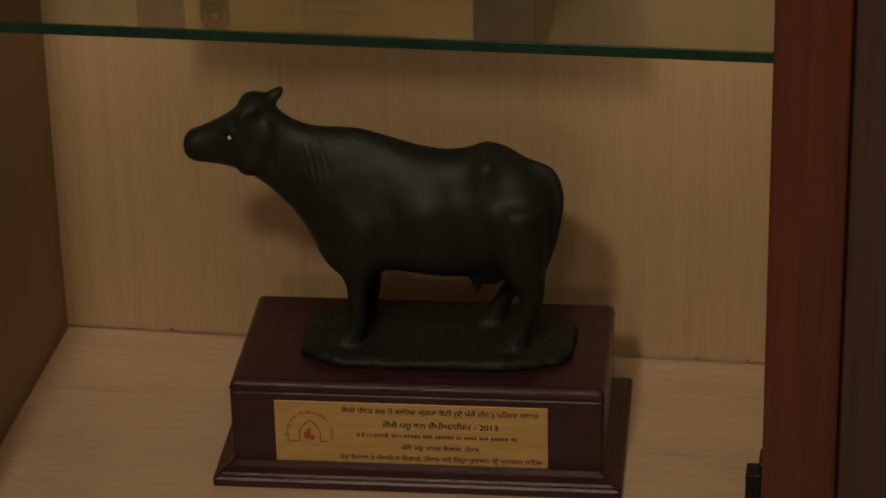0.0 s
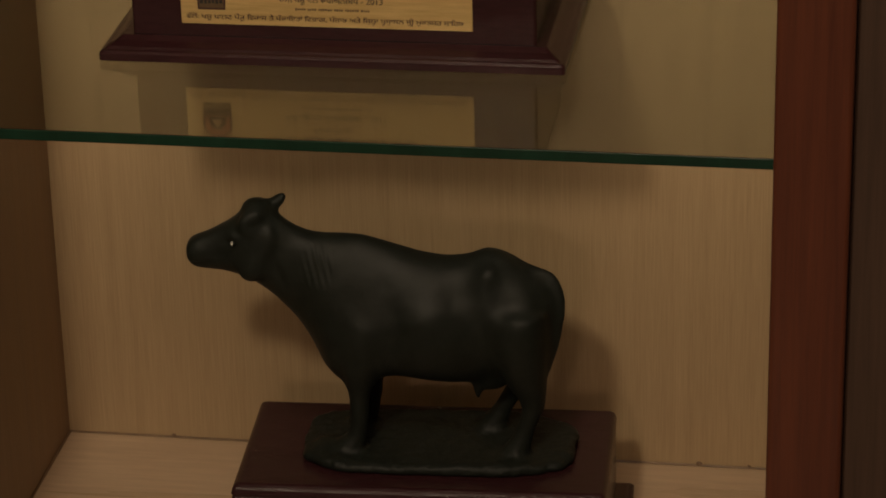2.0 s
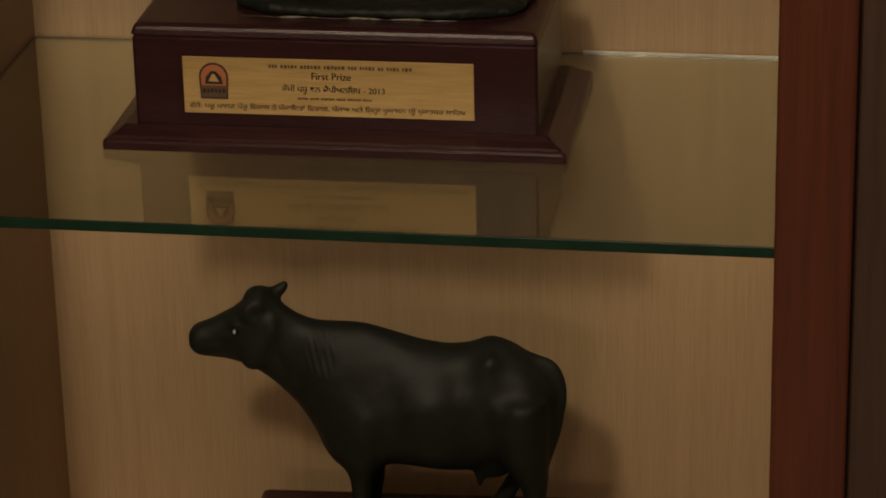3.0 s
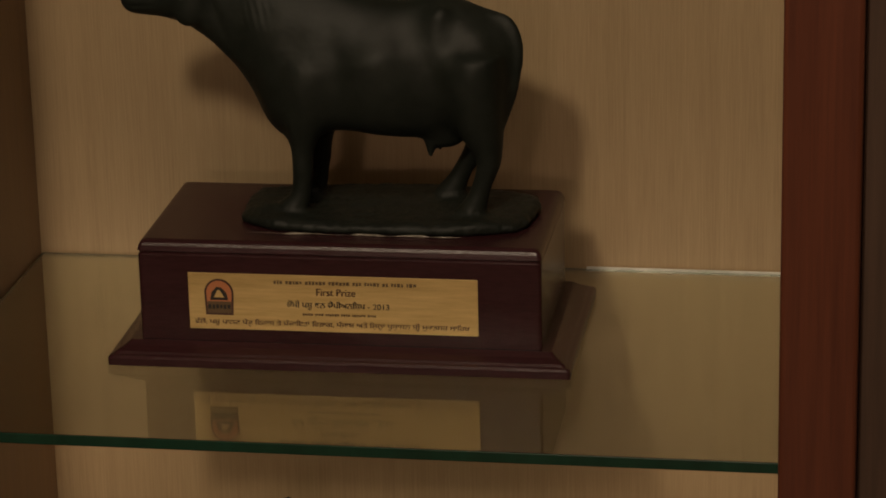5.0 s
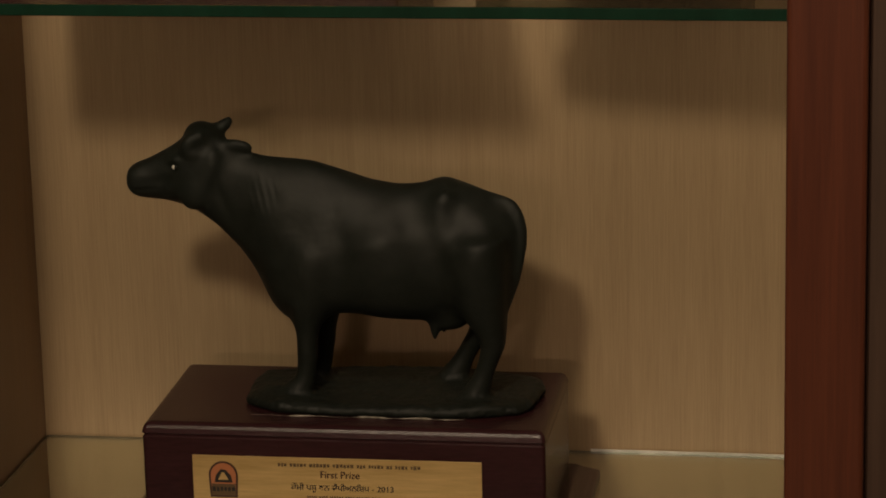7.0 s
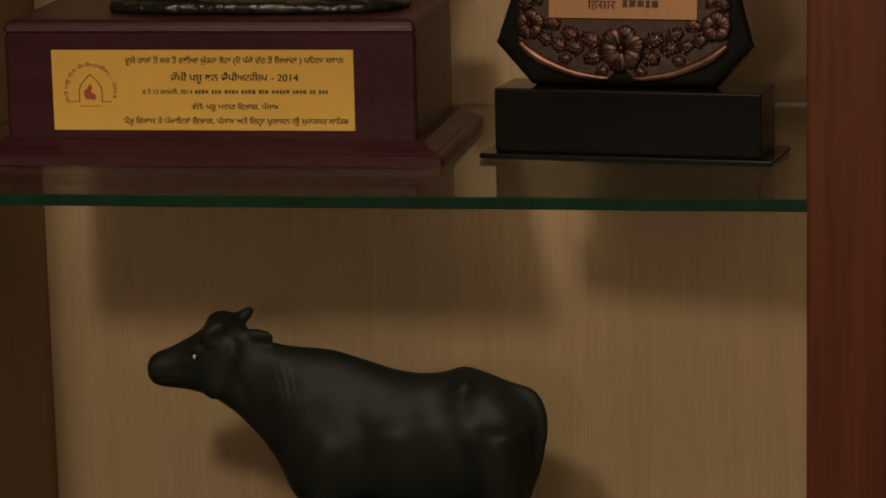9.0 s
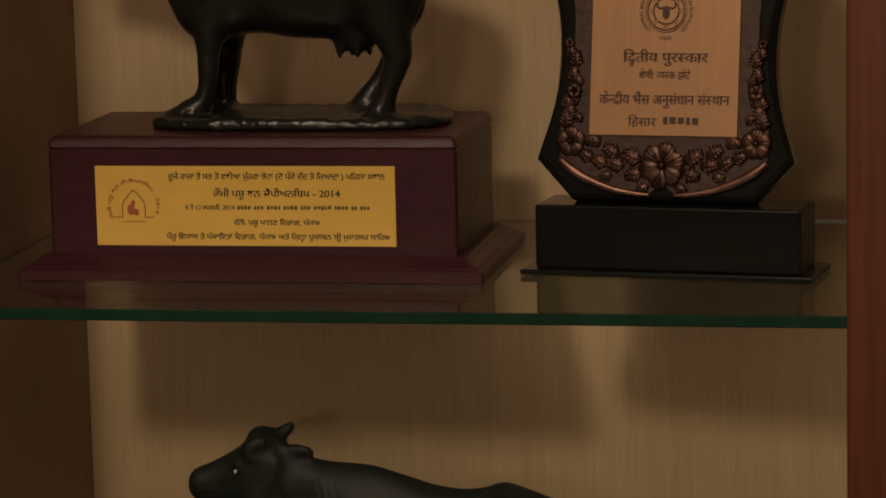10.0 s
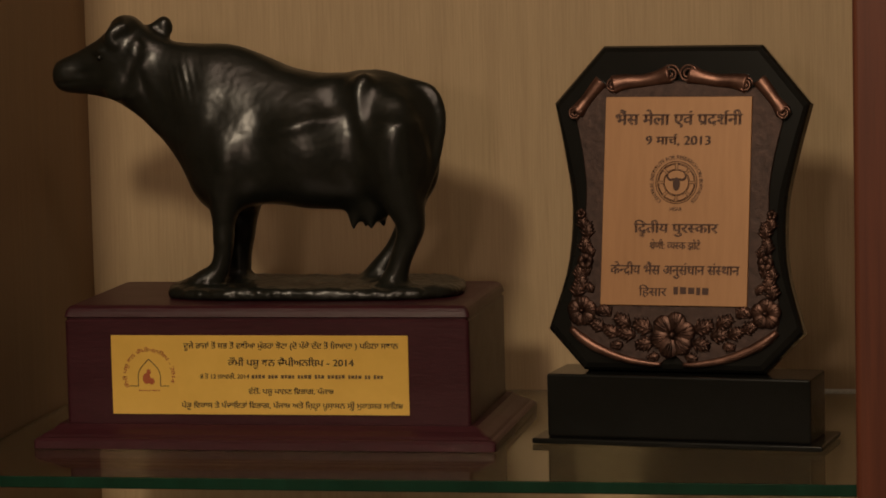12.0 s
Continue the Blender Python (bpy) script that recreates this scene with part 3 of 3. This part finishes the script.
COUNTRYSIDE = "\u0a2a\u0a47\u0a02\u0a21\u0a42 \u0a3f\u0a35\u0a15\u0a3e\u0a38 \u0a24\u0a47 \u0a2a\u0a70\u0a1a\u0a3e\u0a07\u0a24\u0a3e\u0a02 \u0a3f\u0a35\u0a2d\u0a3e\u0a17, \u0a2a\u0a70\u0a1c\u0a3e\u0a2c \u0a05\u0a24\u0a47 \u0a3f\u0a1c\u0a3c\u0a32+\u0a39\u0a3e \u0a2a+\u0a30\u0a38\u0a3c\u0a3e\u0a38\u0a28 \u0a38\u0a3c+\u0a30\u0a40 \u0a2e\u0a41\u0a15\u0a24\u0a38\u0a30 \u0a38\u0a3e\u0a3f\u0a39\u0a2c"


def gurmukhi_plate(year, first, orange=False):
    def write(p, lo, hi):
        rng = random.Random(year)
        h = hi - lo
        holder = p
        x = 0.0175
        lettering("lettering", first, 0.118, x, lo + h * 0.835, holder, INK, m=OVER, height=0.0052)
        lettering("lettering", TITLE + str(year), 0.069, x, lo + h * 0.615, holder, INK, m=OVER, height=0.0062)
        lettering("lettering", "8 \u0a24\u0a4b\u0a02 12 \u0a1c\u0a28\u0a35\u0a30\u0a40, " + str(year), 0.0270, x - 0.0365, lo + h * 0.455, holder, INK, m=OVER, height=0.0034)
        bars("small_print", 0.0720, x + 0.0145, lo + h * 0.455, 0.0023, holder, INK_FADED, rng, m=OVER)
        lettering("lettering", "\u0a35\u0a71\u0a32\u0a4b\u0a02: \u0a2a\u0a36\u0a42 \u0a2a\u0a3e\u0a32\u0a23 \u0a3f\u0a35\u0a2d\u0a3e\u0a17, \u0a2a\u0a70\u0a1c\u0a3e\u0a2c", 0.047, x, lo + h * 0.265, holder, INK, m=OVER, height=0.0046)
        lettering("lettering", COUNTRYSIDE, 0.122, x, lo + h * 0.085, holder, INK, m=OVER, height=0.0050)
        mark = part("emblem", box((-0.0765, -0.00003, lo + 0.003), (-0.0455, 0.00003, hi - 0.003)), YELLOW if orange else GOLD, p, m=pose(0, -0.00062, 0))
        award_emblem_at(mark, -0.0610, (lo + hi) / 2, year)
    return write


def award_emblem_at(mark, x, z, year):
    holder = mark
    award_emblem(holder, x, z, year)
    for o in holder.children:
        o.matrix_basis = pose(0, -0.0001, 0)


def badge_plate(p, lo, hi):
    rng = random.Random(8)
    h = hi - lo
    x = 0.012
    bars("small_print", 0.082, x - 0.004, lo + h * 0.835, 0.0023, p, INK_FADED, rng, m=OVER)
    lettering("lettering", "First Prize", 0.022, x - 0.010, lo + h * 0.645, p, INK_BROWN, m=OVER, height=0.0042)
    lettering("lettering", TITLE + "2013", 0.058, x - 0.009, lo + h * 0.425, p, INK, m=OVER, height=0.0056)
    bars("small_print", 0.042, x - 0.008, lo + h * 0.285, 0.0015, p, INK_FADED, rng, m=OVER)
    lettering("lettering", "\u0a35\u0a71\u0a32\u0a4b\u0a02: \u0a2a\u0a36\u0a42 \u0a2a\u0a3e\u0a32\u0a23 " + COUNTRYSIDE, 0.156, -0.001, lo + h * 0.095, p, INK_BROWN, m=OVER, height=0.0046)
    # arched badge
    cx, cz = -0.0645, lo + h * 0.56
    arch = [(cx - 0.0078, cz - 0.0100), (cx + 0.0078, cz - 0.0100), (cx + 0.0084, cz + 0.003)]
    arch += [(cx + 0.0084 * math.cos(a), cz + 0.003 + 0.0084 * math.sin(a)) for a in np.linspace(0.2, math.pi - 0.2, 12)] + [(cx - 0.0084, cz + 0.003)]
    badge = part("badge", prism(arch, 0.0001), INK_BROWN, p, "arched badge printed in dark brown and salmon", m=OVER)
    inner = [(cx + 0.86 * (x - cx), cz + 0.0004 + 0.86 * (z - cz)) for x, z in arch]
    part("badge_sun", prism(inner, 0.0001), INK_ORANGE, badge, m=pose(0, -0.00008, 0))
    peak = [(cx - 0.0052, cz - 0.0012), (cx + 0.0052, cz - 0.0012), (cx + 0.0044, cz + 0.0030), (cx + 0.0016, cz + 0.0062), (cx - 0.0014, cz + 0.0066), (cx - 0.0042, cz + 0.0032)]
    part("badge_peak", prism(peak, 0.0001), INK, badge, m=pose(0, -0.00016, 0))
    snow = [(cx - 0.0030, cz + 0.0004), (cx + 0.0030, cz + 0.0004), (cx + 0.0006, cz + 0.0046), (cx - 0.0008, cz + 0.0048)]
    part("badge_snow", prism(snow, 0.0001), GOLD, badge, m=pose(0, -0.00024, 0))
    part("badge_field", box((cx - 0.0068, -0.0001, cz - 0.0088), (cx + 0.0068, 0.0, cz - 0.0020)), INK_FADED, badge, m=pose(0, -0.00016, 0))
    bars("badge_print", 0.0130, cx, cz - 0.0065, 0.0030, badge, INK, rng, m=pose(0, -0.00030, 0))


FIRST_A = "\u0a15\u0a4c\u0a2e\u0a40 \u0a2a\u0a71\u0a27\u0a30 \u0a38\u0a2d \u0a24\u0a4b\u0a02 \u0a35\u0a27\u0a40\u0a06 \u0a2e\u0a41\u0a71\u0a30\u0a39\u0a3e \u0a1d\u0a4b\u0a1f\u0a40 (\u0a26\u0a4b \u0a2a\u0a71\u0a15\u0a47 \u0a26\u0a70\u0a26 ) \u0a2a\u0a3f\u0a39\u0a32\u0a3e \u0a38\u0a25\u0a3e\u0a28"
FIRST_C = "\u0a26\u0a42\u0a1c\u0a47 \u0a30\u0a3e\u0a1c\u0a3e\u0a02 \u0a24\u0a4b\u0a02 \u0a38\u0a2d \u0a24\u0a4b\u0a02 \u0a35\u0a27\u0a40\u0a06 \u0a2e\u0a41\u0a71\u0a30\u0a39\u0a3e \u0a1d\u0a4b\u0a1f\u0a3e (\u0a26\u0a4b \u0a2a\u0a71\u0a15\u0a47 \u0a26\u0a70\u0a26 \u0a24\u0a4b\u0a02 \u0a3f\u0a1c\u0a06\u0a26\u0a3e ) \u0a2a\u0a3f\u0a39\u0a32\u0a3e \u0a38\u0a25\u0a3e\u0a28"

trophy(pose(-0.2875, 0.184, 0.0004, 0, 0, 3.0), 0.246, 0.2245, 0.065, (0.0105, 0.0525, GOLD, "brushed gold plate with black Punjabi lettering"),
       statue_mesh("buffalo_statue", RESIN, ("up",), 1), (-0.0098, 0.0), "black resin buffalo on a maroon plinth on the wooden cabinet bottom", gurmukhi_plate(2013, FIRST_A), (1.015, 1.0, 1.012))
trophy(pose(-0.324, 0.1775, SHELVES[0] + 0.0004, 0, 0, 0.5), 0.262, 0.228, 0.070, (0.0188, 0.0519, GOLD, "brushed gold plate with arched badge"),
       statue_mesh("buffalo_statue", RESIN, ("up", "stub"), 2), (0.0034, 0.0), "black resin buffalo on a maroon plinth on the lower glass shelf", badge_plate, (1.025, 1.0, 1.0), glint=True)
trophy(pose(-0.392, 0.152, SHELVES[1] + 0.0004, 0, 0, 0.0), 0.254, 0.223, 0.076, (0.017, 0.060, YELLOW, "bright yellow plate with black Punjabi lettering"),
       statue_mesh("buffalo_statue", BRONZE, ("curl",), 3, stout=True), (-0.0008, 0.0), "glossy black buffalo on a maroon plinth on the upper glass shelf", gurmukhi_plate(2014, FIRST_C, True), (0.996, 1.0, 0.968), lacquer=LACQUER_RED)


# ---- shield award ----
def mirror(points):
    return points + [(-x, z) for x, z in reversed(points)]


def shield_award(m):
    t = thing("shield_award", m, "black shield plaque with copper relief and Hindi plate on stand", "award")
    stand = part("stand", box((-0.0715, -0.019, 0.003), (0.0715, 0.019, 0.037), 0.0012, 2), BLACK_LACQUER, t, "black lacquered block stand")
    part("stand_plate", box((-0.0785, -0.025, 0.0), (0.0785, 0.025, 0.0030), 0.0006, 2), BLACK_LACQUER, stand)
    tilt = pose(-0.004, -0.001, 0.0370, -10, 0, 0)
    side = spline([(0.0700, 0.143), (0.0635, 0.116), (0.0585, 0.088), (0.0600, 0.055), (0.0695, 0.0215)], 15)
    half = [(0.0435, 0.1740)] + [tuple(p) for p in side] + [(0.0490, 0.0)]
    board = part("shield_board", prism(mirror(half), 0.011, 0.0032), BLACK_LACQUER, t, "black shield-shaped board with chamfered edge", m=tilt)
    front = -0.011

    def on_board(name, bm, mat, label="", y=front, smooth=True, parent=board):
        return part(name, bm, mat, parent, label, m=pose(0, y, 0), smooth=smooth)
    side = spline([(0.0575, 0.1375), (0.0525, 0.115), (0.0500, 0.094), (0.0520, 0.062), (0.0570, 0.034), (0.0560, 0.0215)], 18)
    half = [(0.0040, 0.1545), (0.0380, 0.1500), (0.0440, 0.1520)] + [tuple(p) for p in side] + [(0.0430, 0.0120), (0.0270, 0.0065), (0.0065, 0.0035), (0.0012, 0.0085)]
    sheet = on_board("relief_sheet", prism(mirror(half), 0.0012, 0.0005), COPPER_DARK, "dark copper sheet shaped like parchment", smooth=False)
    top = -0.0012

    def relief(name, bm, label="", mat=COPPER):
        return part(name, bm, mat, sheet, label, m=pose(0, top, 0), smooth=True)

    def spiral(bm, x, z, r):
        pts = []
        for k in range(22):
            a = k / 21 * 4.2 * math.pi
            q = r * (1 - 0.8 * k / 21)
            pts.append((x + q * math.cos(a), -0.0022, z + q * math.sin(a), 0.00055))
        tube(pts, 46, 6, bm)
    for sx in (-1, 1):
        bm = tube([(sx * 0.0365, 0, 0.1526, 0.0052), (sx * 0.0300, 0, 0.1540, 0.0042), (sx * 0.0210, 0, 0.1545, 0.0035), (sx * 0.0120, 0, 0.1562, 0.0040), (sx * 0.0055, 0, 0.1580, 0.0054)], 20, 14, flat=0.75)
        spiral(bm, sx * 0.0360, 0.1520, 0.0042)
        spiral(bm, sx * 0.0048, 0.1580, 0.0050)
        relief("scroll", bm, "rolled copper scroll edge", COPPER_BRIGHT)
        bm = tube([(sx * 0.0432, 0, 0.1545, 0.0040), (sx * 0.0470, 0, 0.1500, 0.0036), (sx * 0.0520, 0, 0.1435, 0.0033), (sx * 0.0565, 0, 0.1375, 0.0045)], 16, 14, flat=0.75)
        spiral(bm, sx * 0.0568, 0.1370, 0.0038)
        relief("scroll", bm, "", COPPER_BRIGHT)
        bm = tube([(sx * 0.0560, 0, 0.0216, 0.0018), (sx * 0.0500, 0, 0.0166, 0.0026), (sx * 0.0410, 0, 0.0114, 0.0025), (sx * 0.0270, 0, 0.0062, 0.0020), (sx * 0.0140, 0, 0.0039, 0.0016), (sx * 0.0060, 0, 0.0034, 0.0010)], 24, 12, flat=0.9)
        relief("rolled_edge", bm, "bright rubbed copper rolled edge", COPPER_BRIGHT)

    def flower(x, z, r, petals):
        bm = bmesh.new()
        for k in range(petals):
            a = 2 * math.pi * (k + 0.25) / petals
            c, n = math.cos(a), math.sin(a)
            ball((x + 0.58 * r * c, -0.0012, z + 0.58 * r * n), (r * 0.46, 0.0011, r * 2.8 / petals), bm, (0, -math.degrees(a), 0), 14, 8)
            for side in (-0.5, 0.0, 0.5):
                b = a + side * 2.4 / petals
                tube([(x + 0.2 * r * math.cos(a), -0.0015, z + 0.2 * r * math.sin(a), r * 0.04), (x + 0.6 * r * math.cos(b), -0.0022, z + 0.6 * r * math.sin(b), r * 0.06),
                      (x + r * math.cos(b), -0.0016, z + r * math.sin(b), r * 0.05)], 6, 6, bm)
        ball((x, -0.0022, z), (r * 0.16, 0.0014, r * 0.16), bm, u=10, v=6)
        relief("flower", bm, "copper trumpet flower")

    def leaf(x, z, size, turn):
        bm = bmesh.new()
        d = Vector((math.cos(turn), 0, math.sin(turn)))
        n = Vector((-d.z, 0, d.x))
        c = Vector((x, 0, z))
        for f in (-1, 1):
            for k in range(4):
                base = c + d * size * (0.1 + 0.2 * k)
                tip = base + d * size * 0.34 + n * f * size * (0.50 - 0.08 * k)
                tube([(*base, size * 0.05), (*(base.lerp(tip, 0.55) + Vector((0, -0.0009, 0))), size * 0.085), (*tip, size * 0.015)], 5, 6, bm)
        e = c + d * size
        blade = c + d * size * 0.5
        ball((blade.x, -0.0002, blade.z), (size * 0.55, 0.0012, size * 0.36), bm, (0, -math.degrees(turn), 0), 12, 6)
        tube([(*c, size * 0.06), (*(c.lerp(e, 0.5) + Vector((0, -0.0013, 0))), size * 0.08), (*e, size * 0.03)], 6, 6, bm)
        relief("leaf", bm)
    flower(0, 0.0190, 0.0122, 6)
    for sx in (-1, 1):
        flower(sx * 0.0500, 0.0310, 0.0080, 5)
        flower(sx * 0.0490, 0.0575, 0.0044, 5)
        flower(sx * 0.0520, 0.0830, 0.0028, 5)
        base = 0 if sx > 0 else math.pi
        for x, z, size, turn in ((0.0115, 0.0215, 0.011, 0.35), (0.0105, 0.0150, 0.010, -0.2), (0.0205, 0.0185, 0.010, 0.15), (0.0235, 0.0235, 0.010, 0.55),
                                 (0.0300, 0.0185, 0.009, 0.45), (0.0375, 0.0215, 0.009, 0.5), (0.0070, 0.0080, 0.007, -0.3), (0.0270, 0.0135, 0.007, -0.1),
                                 (0.0535, 0.0380, 0.010, 1.7), (0.0500, 0.0420, 0.009, 1.4), (0.0535, 0.0480, 0.008, 1.8), (0.0475, 0.0500, 0.008, 1.2),
                                 (0.0500, 0.0620, 0.009, 1.65), (0.0455, 0.0600, 0.007, 1.2), (0.0485, 0.0700, 0.009, 1.6), (0.0510, 0.0745, 0.008, 1.5), (0.0445, 0.0410, 0.006, 1.0), (0.0345, 0.0285, 0.008, 0.9), (0.0420, 0.0290, 0.007, 2.4)):
            leaf(sx * x, z, size, turn if sx > 0 else math.pi - turn)
    plate = on_board("award_plate", box((-0.0400, -0.0026, 0.0345), (0.0398, -0.0012, 0.1458), 0.0002, 1), COPPER_PLATE, "copper-coloured plate with dark brown Hindi lettering", smooth=False)
    over = pose(0, -0.0028, 0)

    def line(words, w, z, h):
        lettering("lettering", words, w, 0.0, z, plate, INK_BROWN, height=h, m=over, weight=0.085)
    line("\u092d\u0948\u0902\u0938 \u092e\u0947\u0932\u093e \u090f\u0935\u0902 \u092a%\u0926\u0936^\u0928\u0940", 0.0690, 0.1305, 0.0098)
    line("9 \u092e\u093e\u091a^, 2013", 0.0350, 0.1200, 0.0066)
    line("\u093f\u0926+\u0935\u0924\u0940\u092f \u092a\u0941\u0930<\u0938\u0915\u093e\u0930", 0.0455, 0.0730, 0.0092)
    line("\u0936%\u0947\u0923\u0940: <\u0935\u092f<\u0938\u0915 \u091d\u094b\u091f\u0947", 0.0275, 0.0644, 0.0058)
    line("\u0915\u0947<\u0928\u0926%\u0940\u092f \u092d\u0948\u0902\u0938 \u0905\u0928\u0941\u0938\u0902\u0927\u093e\u0928 \u0938\u0902<\u0938\u0925\u093e\u0928", 0.0700, 0.0508, 0.0088)
    lettering("lettering", "\u093f\u0939\u0938\u093e\u0930", 0.0150, -0.0115, 0.0395, plate, INK_BROWN, height=0.0068, m=over)
    bars("postcode_print", 0.0190, 0.0095, 0.0402, 0.0046, plate, INK_BROWN, random.Random(5), m=over)
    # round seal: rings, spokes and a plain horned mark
    sx, sz = 0.0, 0.1000
    seal = bmesh.new()
    for r in (0.0112, 0.0102, 0.0066):
        tube([(sx + r * math.cos(a), 0, sz + r * math.sin(a), 0.00022) for a in np.linspace(0, 2 * math.pi, 25)], 72, 5, seal)
    for k in range(8):
        a = 2 * math.pi * (k + 0.5) / 8
        for da in (-0.32, 0.32):
            tube([(sx + 0.0072 * math.cos(a + da), 0, sz + 0.0072 * math.sin(a + da), 0.00018), (sx + 0.0097 * math.cos(a + da), 0, sz + 0.0097 * math.sin(a + da), 0.00018)], 3, 5, seal)
        for r in (0.0072, 0.0097):
            tube([(sx + r * math.cos(a + d), 0, sz + r * math.sin(a + d), 0.00018) for d in (-0.32, 0, 0.32)], 7, 5, seal)
    seal = part("seal", seal, INK_BROWN, plate, "round brown printed seal", m=over)
    lettering("seal_print", "CENTRAL INSTITUTE FOR RESEARCH ON BUFFALOES", 0.0610, sx, sz, seal, INK_BROWN, height=0.0021, arc=(0.0124, 90), label="ring of tiny print")
    lettering("seal_print", "HISAR", 0.0066, sx, sz - 0.0152, seal, INK_BROWN, height=0.0020)
    bm = ball((sx, 0, sz - 0.0008), (0.0020, 0.0001, 0.0036))
    for f in (-1, 1):
        tube([(sx + f * 0.0012, 0, sz + 0.0018, 0.0006), (sx + f * 0.0036, 0, sz + 0.0014, 0.0006), (sx + f * 0.0050, 0, sz + 0.0030, 0.0005), (sx + f * 0.0044, 0, sz + 0.0044, 0.0002)], 9, 6, bm, flat=0.3)
    part("seal_mark", bm, INK_BROWN, seal)
    return t


shield_award(pose(-0.169, 0.123, SHELVES[1] + 0.0004, 0, 0, -7.8))
